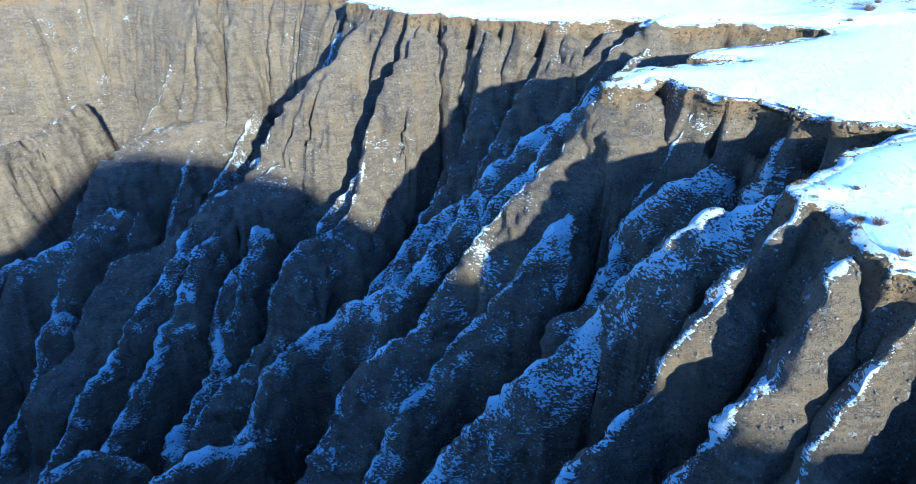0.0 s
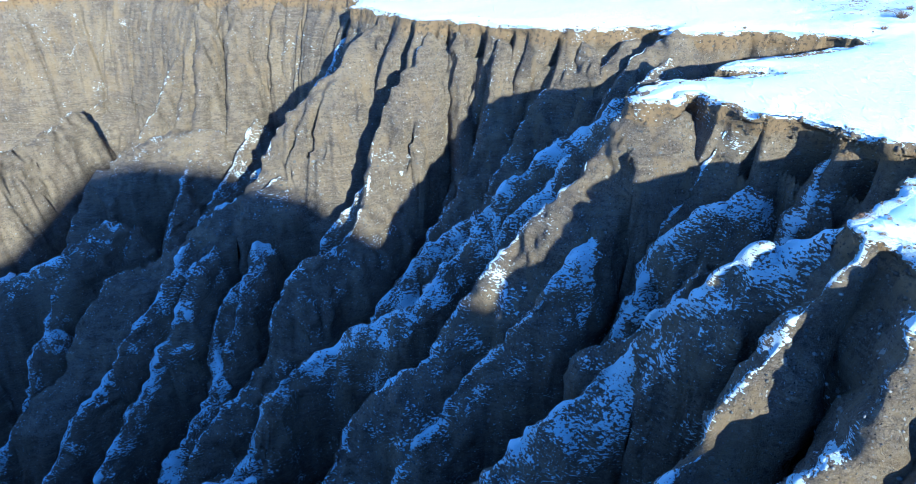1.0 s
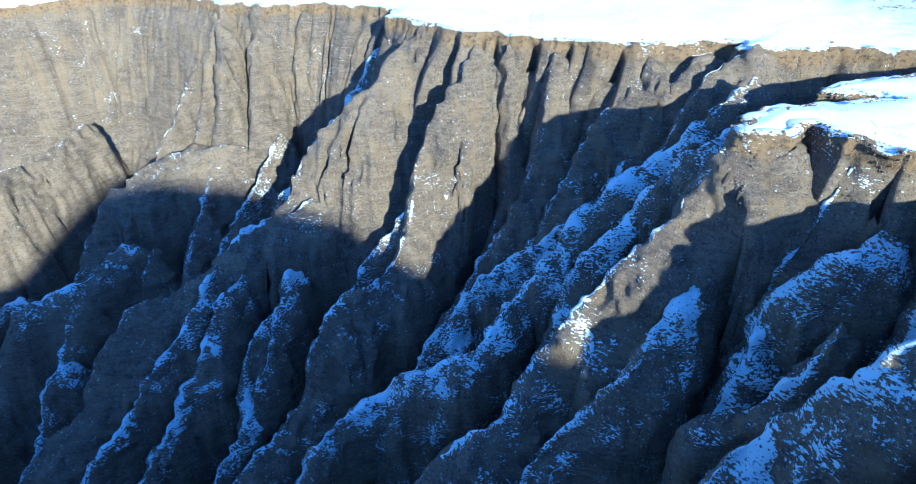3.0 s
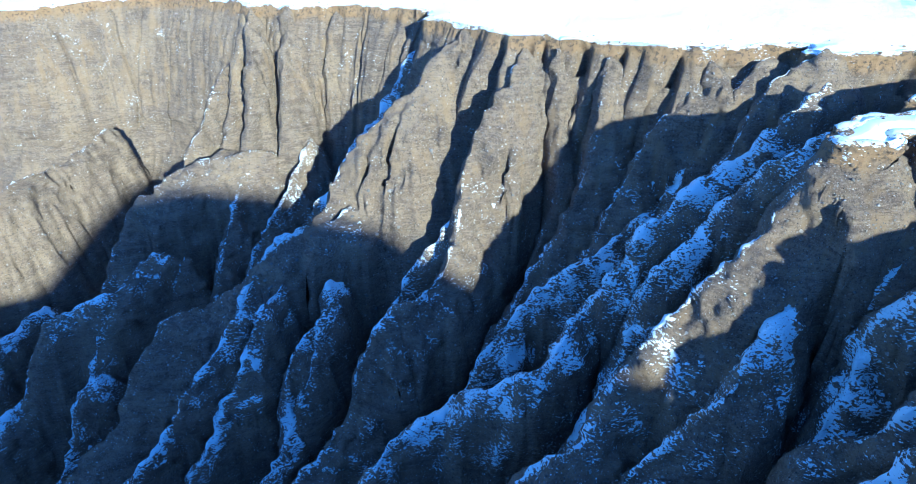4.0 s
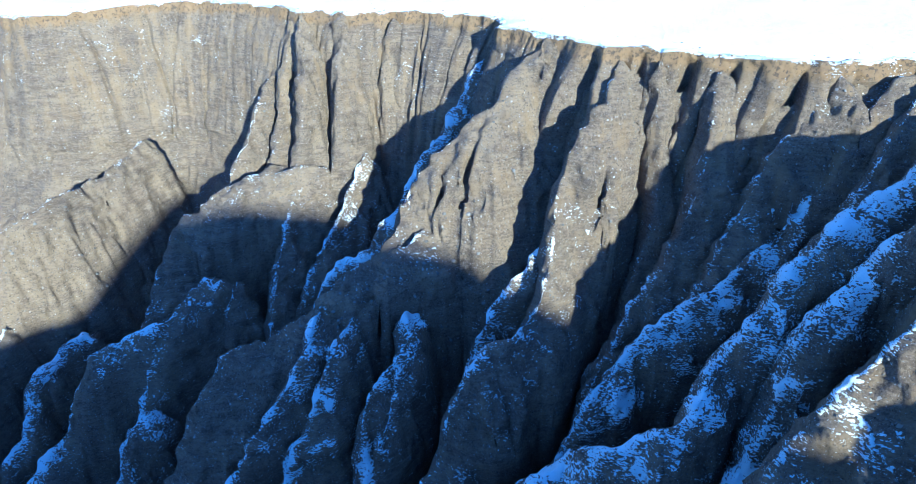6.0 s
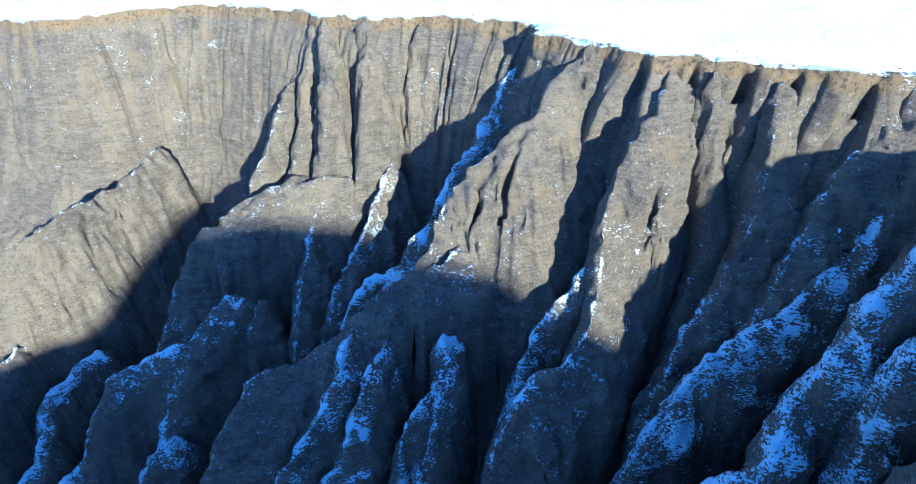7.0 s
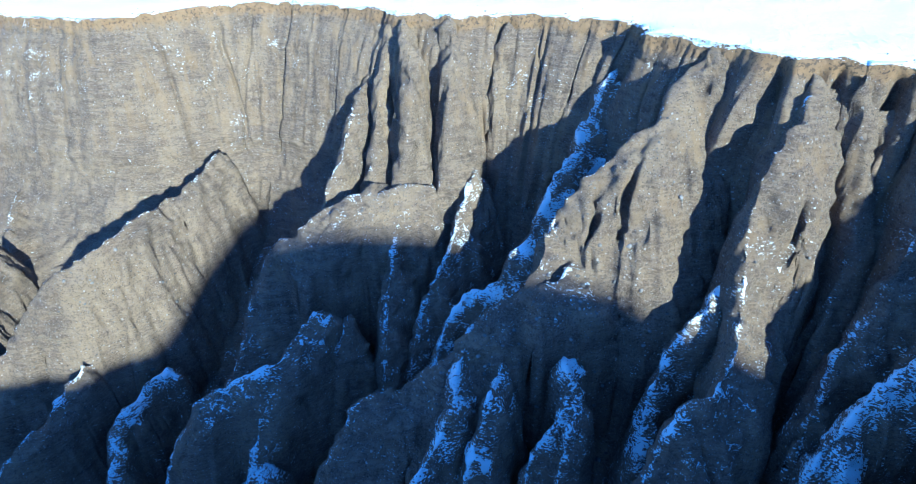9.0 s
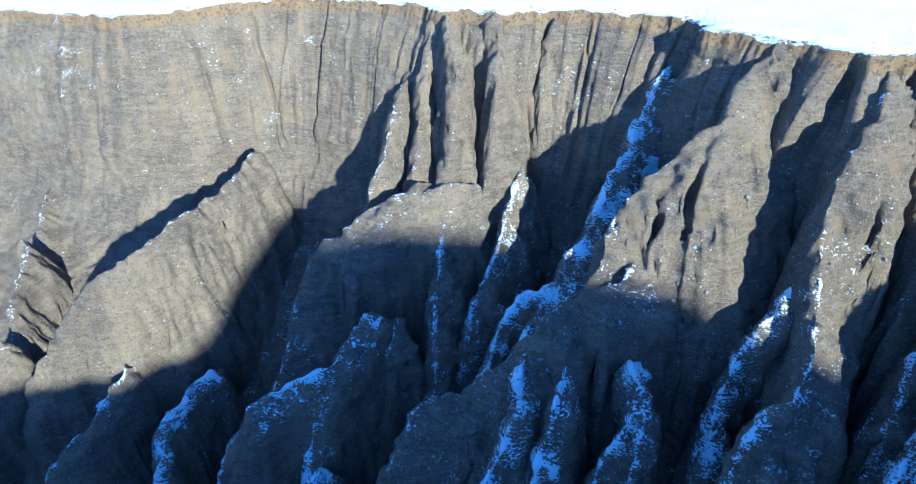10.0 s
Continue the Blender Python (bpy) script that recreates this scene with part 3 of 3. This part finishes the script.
def cliff():
    """The cliff as a sheet hung from the rim, with columns, cracks and ledges."""
    line = resampled(RIM, 0.14, 2.0)
    keep = resampled(RIM, 0.14, 2.0)
    along = np.concatenate([[0], np.cumsum(np.hypot(*np.diff(line, axis=0).T))])
    line = line + 0.22 * np.stack([fbm2(along, 0 * along, 1.3, 81), fbm2(along, 0 * along, 1.3, 86)], 1)
    t = np.gradient(keep, axis=0)
    normal = np.stack([t[:, 1], -t[:, 0]], 1)
    normal /= np.linalg.norm(normal, axis=1, keepdims=True) + 1e-9
    window = np.exp(-np.linspace(-2, 2, 17) ** 2)
    normal = np.stack([np.convolve(np.pad(c, 8, "edge"), window / window.sum(), "valid") for c in normal.T], 1)
    normal /= np.linalg.norm(normal, axis=1, keepdims=True) + 1e-9
    down = np.concatenate([[-0.03, -0.06, -0.05, 0.0], np.arange(0.2, 2.0, 0.2), np.arange(2.0, 19.0, 0.25), np.arange(19.0, 23.0, 1.0)])
    S, H = np.meshgrid(along, down, indexing="ij")
    lean = 1 + 0.28 * vnoise2(S / 9, 0 * S, 82) * np.clip((15 - H) / 6, 0, 1)
    tight = np.where((line[:, 0] > 11) & (line[:, 1] < 57), 0.55, 1.0)[:, None]
    out = np.interp(H, DOWN, OUT) * lean * tight
    out = out - 0.45 * np.clip(H - 15.0, 0, 9) - 1.2 * np.clip(H - 18.5, 0, 9)
    out[:, 0], out[:, 1], out[:, 2] = -0.9, -0.45, -0.15
    grow = np.clip(H / 3.0, 0, 1)
    slant = S + 0.10 * H + 0.5 * vnoise2(S / 4, H / 5, 83)
    column = 0.75 * vnoise2(slant / 3.4, H / 40, 84) + 0.30 * vnoise2(slant / 1.1, H / 14, 85)
    column = column * np.interp(line[:, 0], [-60, -38, -30], [0.18, 0.3, 1.0])[:, None]
    groove = np.abs(vnoise2(slant / 2.1, H / 22, 87))
    column = column - np.interp(line[:, 0], [-60, -38, -30], [0.0, 0.08, 0.35])[:, None] * np.clip(1 - groove / 0.14, 0, 1)
    cut = np.zeros_like(S)
    for cx, cy, half, deep, side in CRACKS:
        a0 = along[np.argmin((keep[:, 0] - cx) ** 2 + (keep[:, 1] - cy) ** 2)]
        mid = a0 - side * H + 0.35 * vnoise2(H / 2.5, 0 * H + cx, 88)
        cut = np.maximum(cut, deep * np.clip(H / 3.2, 0.12, 1) * np.clip((22 - H) / 8, 0, 1) * np.exp(-((S - mid) / half) ** 2))
    out = out + grow * column * tight - cut
    PXs = line[:, :1] + normal[:, :1] * out
    PYs = line[:, 1:] + normal[:, 1:] * out
    top = plateau_z(np.clip(PXs, -150, 120), np.clip(PYs, -60, 130))
    PZs = plateau_z(keep[:, :1], keep[:, 1:]) - 0.28 - H
    PZs[:, :3] = top[:, :3] - np.array([0.30, 0.20, 0.22]) + 0.06 * fbm2(PXs[:, :3], PYs[:, :3], 0.9, 89)
    PZs = PZs - 0.28 * np.clip(vnoise2(S / 1.1, 0 * S, 90), 0, 1) * (H < 0.3) * (H > -0.055)
    rough = 0.16 * vnoise(PXs / 1.2, PYs / 1.2, PZs / 1.2, 91) + 0.09 * vnoise(PXs / 0.55, PYs / 0.55, PZs / 0.4, 92) + 0.10 * vnoise(PXs / 3, PYs / 3, PZs / 0.5, 93)
    rough = rough * np.clip(H / 0.6, 0, 1)
    PXs, PYs = PXs + normal[:, :1] * rough, PYs + normal[:, 1:] * rough
    lie = np.where(H < 0.02, 1.15 + 0.75 * vnoise2(S / 1.5, 0 * S, 95) - 0.9 * (H > -0.04), -0.72 + 0.30 * vnoise2(S / 7, H / 6, 94)) + np.clip(-column, 0, 1) * 0.3 * grow
    return PXs, PYs, PZs, {"snow": lie, "depth": np.maximum(H, 0)}


nx, ny = X.shape
idx = np.arange(nx * ny).reshape(nx, ny)
quads = np.stack([idx[:-1, :-1], idx[1:, :-1], idx[1:, 1:], idx[:-1, 1:]], -1).reshape(-1, 4)
corners = [owner[:-1, :-1], owner[1:, :-1], owner[1:, 1:], owner[:-1, 1:]]
flat_top = np.all([c == 0 for c in corners], axis=0)
edge = to_line(X[:-1, :-1], Y[:-1, :-1], RIM)[0] < 0.42
mixed = (np.any([c == 0 for c in corners], axis=0) & ~flat_top) | (flat_top & edge)
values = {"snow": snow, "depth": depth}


def tidied(cells):
    """Cells whose small islands have joined the form beside them, so that each form is one piece."""
    rows, cols = cells.shape
    for _ in range(3):
        root, runs, last = [], [], []
        label = np.zeros(cells.shape, np.int32)

        def find(a):
            while root[a] != a:
                root[a] = root[root[a]]
                a = root[a]
            return a
        for i in range(rows):
            cut = np.flatnonzero(np.diff(cells[i])) + 1
            starts, ends = np.concatenate([[0], cut]), np.concatenate([cut, [cols]])
            now, j = [], 0
            for a, b in zip(starts.tolist(), ends.tolist()):
                me = len(root)
                root.append(me)
                kind = int(cells[i, a])
                while j < len(last) and last[j][1] <= a:
                    j += 1
                k = j
                while k < len(last) and last[k][0] < b:
                    if last[k][3] == kind:
                        root[find(last[k][2])] = find(me)
                    k += 1
                now.append((a, b, me, kind))
                label[i, a:b] = me
            last = now
        flat = np.array([find(a) for a in range(len(root))])[label]
        size = np.bincount(flat.ravel(), minlength=len(root))
        kind = np.zeros(len(root), np.int64)
        kind[flat.ravel()] = cells.ravel()
        best = np.zeros(cells.max() + 1, np.int64)
        for me in np.flatnonzero(size):
            if size[me] > size[best[kind[me]]] or kind[best[kind[me]]] != kind[me]:
                best[kind[me]] = me
        stray = flat != best[cells]
        if not stray.any():
            break
        fixed = cells.copy()
        for i in range(1, rows):
            m = stray[i]
            fixed[i, m] = fixed[i - 1, m]
        cells = fixed
    return cells
cells = np.where(flat_top, 0, np.where(mixed, 1, np.max([np.where(c == 2, 1, c) for c in corners[:1]], axis=0)))
whose = tidied(cells)
whose = np.where(mixed, -1, whose).ravel()
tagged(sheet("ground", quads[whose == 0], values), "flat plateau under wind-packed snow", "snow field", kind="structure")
CX, CY, CZ, cliff_values = cliff()
cdx = np.arange(CX.size).reshape(CX.shape)
cliff_quads = np.stack([cdx[:-1, :-1], cdx[:-1, 1:], cdx[1:, 1:], cdx[1:, :-1]], -1).reshape(-1, 4)
tagged(sheet("wall_cliff", cliff_quads, cliff_values, CX, CY, CZ), "sheer grey-brown conglomerate cliff with an ochre rim", "cliff", kind="structure")
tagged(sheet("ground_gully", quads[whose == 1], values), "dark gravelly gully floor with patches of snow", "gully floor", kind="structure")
for n, (key, (crest, left, right, amount)) in enumerate(SPURS.items()):
    faces = quads[whose == 3 + n]
    if len(faces):
        what = "snow-streaked" if amount > 0.14 else "snow-dusted" if amount > -0.2 else "bare"
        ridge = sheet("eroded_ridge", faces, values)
        tagged(ridge, what + " grey conglomerate ridge running down from the cliff", "ridge", "eroded ridges")
        covered = faces[(heap.ravel()[faces] > 0).any(1)]
        if len(covered) > 20:
            cover = sheet("snow_cover", covered, {"snow": lying, "depth": depth}, SX, SY, SZ)
            cover.parent = ridge
            tagged(cover, "broken snow with gravel showing through", kind="stuff")


# ---------------------------------------------------------------- stones, scrub and grass
rng = np.random.default_rng(7)


def stone_material(name, dark, light):
    m = Nodes(name)
    p = m.node("ShaderNodeTexCoord").outputs["Object"]
    tone = m.node("ShaderNodeNewGeometry").outputs["Random Per Island"]
    own = m.node("ShaderNodeObjectInfo").outputs["Random"]
    mixed = m.math("FRACT", m.math("ADD", tone, own))
    base = m.mix(mixed, dark, light)
    base = m.mix(m.math("MULTIPLY", m.ramp(m.noise(p, 9.0, 4.0, 0.6), 0.45, 0.7), 0.4), base, tuple(0.5 * c for c in dark))
    m.put(m.bsdf.inputs["Base Color"], base)
    m.bsdf.inputs["Roughness"].default_value = 0.9
    m.put(m.bsdf.inputs["Normal"], m.node("ShaderNodeBump", Height=m.noise(p, 14.0, 4.0), Strength=0.5, Distance=0.05).outputs[0])
    return m.mat


def plant_material(name, dark, light):
    m = Nodes(name)
    tone = m.node("ShaderNodeNewGeometry").outputs["Random Per Island"]
    m.put(m.bsdf.inputs["Base Color"], m.mix(tone, dark, light))
    m.bsdf.inputs["Roughness"].default_value = 0.85
    return m.mat


STONE = stone_material("pale_stone", (0.065, 0.060, 0.052), (0.20, 0.185, 0.16))
TWIG = plant_material("dry_twigs", (0.075, 0.045, 0.028), (0.20, 0.12, 0.07))
STRAW = plant_material("dry_grass", (0.14, 0.095, 0.05), (0.34, 0.25, 0.14))


def icosphere(times):
    bm = bmesh.new()
    bmesh.ops.create_icosphere(bm, subdivisions=times, radius=1.0)
    v = np.array([p.co[:] for p in bm.verts])
    f = np.array([[q.index for q in p.verts] for p in bm.faces])
    bm.free()
    return v, f


def tri_mesh(name, verts, faces, material):
    me = bpy.data.meshes.new(name)
    me.vertices.add(len(verts))
    me.vertices.foreach_set("co", np.asarray(verts, np.float32).ravel())
    me.loops.add(faces.size)
    me.loops.foreach_set("vertex_index", faces.ravel().astype(np.int32))
    me.polygons.add(len(faces))
    me.polygons.foreach_set("loop_start", np.arange(0, faces.size, 3, dtype=np.int32))
    me.polygons.foreach_set("use_smooth", np.ones(len(faces), bool))
    me.update(calc_edges=True)
    me.materials.append(material)
    return me


def turned(n):
    """n random turns as matrices."""
    q = rng.normal(size=(n, 4))
    w, x, y, z = (q / np.linalg.norm(q, axis=1, keepdims=True)).T
    return np.stack([np.stack([1 - 2 * (y * y + z * z), 2 * (x * y - w * z), 2 * (x * z + w * y)], -1),
                     np.stack([2 * (x * y + w * z), 1 - 2 * (x * x + z * z), 2 * (y * z - w * x)], -1),
                     np.stack([2 * (x * z - w * y), 2 * (y * z + w * x), 1 - 2 * (x * x + y * y)], -1)], 1)


def gravel(name, places, sizes):
    """Many small stones, half sunk, as one mesh."""
    v, f = icosphere(1)
    n = len(places)
    shape = v[None] * rng.uniform(0.6, 1.15, (n, 1, 3)) * (1 + 0.18 * rng.normal(size=(n, len(v), 1)))
    co = np.einsum("nij,nvj->nvi", turned(n), shape) * sizes[:, None, None] + places[:, None]
    return new(name, tri_mesh(name, co.reshape(-1, 3), (f[None] + (np.arange(n) * len(v))[:, None, None]).reshape(-1, 3), STONE))


FIELD = np.stack([PX, PY, PZ], -1).reshape(-1, 3)
FACING = np.stack([NX, NY, NZ], -1).reshape(-1, 3)
KIND = owner.ravel()
seen_area = (FIELD[:, 0] > -92) & (FIELD[:, 0] < 26) & (FIELD[:, 1] > 10) & (FIELD[:, 1] < 106)
cell = np.outer(np.gradient(xs), np.gradient(ys)).ravel()
slope_at = np.flatnonzero(seen_area & (KIND > 2))
weight = cell[slope_at] / np.maximum(FACING[slope_at, 2], 0.25)
pick = rng.choice(slope_at, 7000, replace=False, p=weight / weight.sum())
close_by = slope_at[(FIELD[slope_at, 0] > -8) & (FIELD[slope_at, 1] < 48)]
pick = np.concatenate([pick, rng.choice(close_by, 5000, replace=False)])
size = 0.03 + 0.030 * rng.exponential(1.0, len(pick)).clip(0, 2.4)
size[7000:] *= 0.75
tagged(gravel("gravel", FIELD[pick] + FACING[pick] * (0.3 * size)[:, None], size), "pale pebbles bedded in the eroded slopes", "pebbles", kind="stuff")
CLIFF = np.stack([CX, CY, CZ], -1)[:, 8:80].reshape(-1, 3)
on_cliff = np.flatnonzero((CLIFF[:, 0] > -95) & (CLIFF[:, 1] > 14) & (CLIFF[:, 0] < 30))
pick = rng.choice(on_cliff, 1100, replace=False)
tagged(gravel("gravel", CLIFF[pick], 0.035 + 0.032 * rng.exponential(1.0, len(pick)).clip(0, 2.2)), "pale pebbles set in the cliff face", "pebbles", kind="stuff")


def boulder_meshes():
    out = []
    v, f = icosphere(3)
    for k in range(6):
        lump = 1 + 0.22 * vnoise(v[:, 0] * 1.3 + 7 * k, v[:, 1] * 1.3, v[:, 2] * 1.3, 101) + 0.08 * vnoise(v[:, 0] * 3.1, v[:, 1] * 3.1 + 5 * k, v[:, 2] * 3.1, 102)
        co = v * lump[:, None] * np.array([1.0, 0.8, 0.62])
        co[:, 2] = np.maximum(co[:, 2], -0.42)
        out.append(tri_mesh("boulder", co, f, STONE))
    return out


BOULDERS = boulder_meshes()


def boulder(i, radius):
    ob = new("boulder", BOULDERS[int(rng.integers(6))])
    n = Vector(FACING[i])
    tilt = (Vector((0, 0, 1)) * 0.6 + n * 0.4).to_track_quat("Z", "Y").to_matrix().to_4x4()
    ob.matrix_world = Matrix.Translation(Vector(FIELD[i]) + n * (0.10 * radius)) @ tilt @ pose(0, 0, 0, 0, 0, rng.uniform(0, 360)) @ Matrix.Diagonal((radius, radius, radius, 1))
    tagged(ob, "rounded pale grey boulder lying on the gravel slope", "boulder", "boulders")


# where boulders have gathered: centre in plan, spread, how many, size
for cx, cy, spread, count, radius in ((-20, 61, 3.5, 55, 0.22), (-15, 58, 3.0, 16, 0.18), (-61, 76, 3.0, 16, 0.22), (-64, 72, 3.0, 10, 0.20), (-42, 76, 3.0, 9, 0.22), (-27, 58, 3.0, 22, 0.19),
                                      (3, 37, 3.0, 10, 0.13), (11, 19, 2.5, 10, 0.10), (-8, 50, 4.0, 8, 0.15), (-45, 86, 4.0, 8, 0.2)):
    for _ in range(count):
        gx, gy = rng.normal(cx, spread), rng.normal(cy, spread)
        i = int(np.argmin(np.abs(xs - gx))) * len(ys) + int(np.argmin(np.abs(ys - gy)))
        if KIND[i] > 0:
            boulder(i, radius * rng.uniform(0.4, 1.05))


def bush_mesh(name, count, height, spread, thick, material, seed):
    """A tuft of thin bent stems, each a three-sided taper."""
    r = np.random.default_rng(seed)
    verts, faces = [], []
    for _ in range(count):
        a, out = r.uniform(0, 2 * math.pi), spread * math.sqrt(r.uniform(0.02, 1))
        tall = height * r.uniform(0.55, 1.0) * (1 - 0.35 * (out / spread) ** 2)
        foot = np.array([math.cos(a), math.sin(a), 0]) * out * 0.3
        tip = np.array([math.cos(a) * out, math.sin(a) * out, tall])
        bend = np.array([r.normal(0, 0.06), r.normal(0, 0.06), 0.12 * tall])
        line = [foot - (0, 0, 0.05), 0.5 * (foot + tip) + bend, tip]
        start = len(verts)
        for k, p in enumerate(line):
            w = thick * (1.0, 0.75, 0.25)[k]
            verts += [p + w * np.array([math.cos(b), math.sin(b), 0]) for b in (0, 2.1, 4.2)]
        for k in (0, 3):
            for b in range(3):
                c = (b + 1) % 3
                faces += [(start + k + b, start + k + c, start + k + 3 + c), (start + k + b, start + k + 3 + c, start + k + 3 + b)]
    return tri_mesh(name, np.array(verts), np.array(faces), material)


SCRUB = [bush_mesh("dry_shrub", 150, 0.55, 0.55, 0.011, TWIG, 201 + k) for k in range(3)]
TUFTS = [bush_mesh("grass_tuft", 90, 0.30, 0.24, 0.009, STRAW, 301 + k) for k in range(4)]
ground_at = lambda x, y: float(PZ[int(np.argmin(np.abs(xs - x))), int(np.argmin(np.abs(ys - y)))])
for n, (x, y, scale) in enumerate([(34.8, 55.9, 1.25), (31.3, 52.3, 0.7), (15.6, 20.4, 0.65), (15.2, 21.0, 0.5), (14.6, 24.3, 0.55), (15.3, 18.3, 0.6), (16.2, 23.1, 0.4), (38.5, 55.0, 0.8), (37.0, 58.5, 0.7)]):
    ob = new("dry_shrub", SCRUB[n % 3])
    ob.matrix_world = pose(x, y, ground_at(x, y) - 0.02, 0, 0, 77 * n) @ Matrix.Diagonal((scale, scale, scale, 1))
    tagged(ob, "leafless brown shrub poking out of the snow", "shrub", "shrubs on the plateau")
rim_line = resampled(RIM, 0.5, 6.0)
rim_line = rim_line[(rim_line[:, 0] > -75) & (rim_line[:, 1] > 15)]
for n in range(260):
    x, y = rim_line[int(rng.integers(len(rim_line)))] + rng.normal(0, 0.45, 2)
    i = int(np.argmin(np.abs(xs - x))) * len(ys) + int(np.argmin(np.abs(ys - y)))
    if KIND[i] == 0:
        scale = rng.uniform(0.3, 0.8)
        ob = new("grass_tuft", TUFTS[n % 4])
        ob.matrix_world = pose(x, y, FIELD[i, 2] - 0.02, 0, 0, rng.uniform(0, 360)) @ Matrix.Diagonal((scale * 1.2, scale * 1.2, scale, 1))
        tagged(ob, "tuft of dry straw-coloured grass in the snow at the rim", "grass tuft", "grass tufts")

# clods and stones that stick out of the snow near the rim
CLOD = stone_material("soil_clod", (0.04, 0.029, 0.019), (0.14, 0.10, 0.058))
spots = []
while len(spots) < 420:
    x, y = rim_line[int(rng.integers(len(rim_line)))] + rng.normal(0, 0.35 if rng.random() < 0.75 else 1.8, 2)
    i = int(np.argmin(np.abs(xs - x))) * len(ys) + int(np.argmin(np.abs(ys - y)))
    if KIND[i] == 0:
        spots.append((x, y, FIELD[i, 2]))
clods = gravel("soil_clods", np.array(spots), 0.025 + 0.03 * rng.exponential(1.0, len(spots)).clip(0, 2.5))
clods.data.materials[0] = CLOD
tagged(clods, "brown soil clods scattered over the snow at the rim", "soil clods", kind="stuff")
rim_edge = np.stack([CX, CY, CZ], -1)[:, 2:10].reshape(-1, 3)
rim_edge = rim_edge[(rim_edge[:, 0] > -80) & (rim_edge[:, 1] > 15)]
odds = np.where((rim_edge[:, 0] > 8) & (rim_edge[:, 1] < 46), 4.0, 0.45)
pick = rng.choice(len(rim_edge), 1000, replace=False, p=odds / odds.sum())
crumbs = gravel("soil_clods", rim_edge[pick], np.where(odds[pick] > 1, 1.0, 0.6) * (0.03 + 0.04 * rng.exponential(1.0, len(pick)).clip(0, 2.6)))
crumbs.data.materials[0] = CLOD
tagged(crumbs, "crumbling brown soil blocks along the broken rim", "soil clods", kind="stuff")
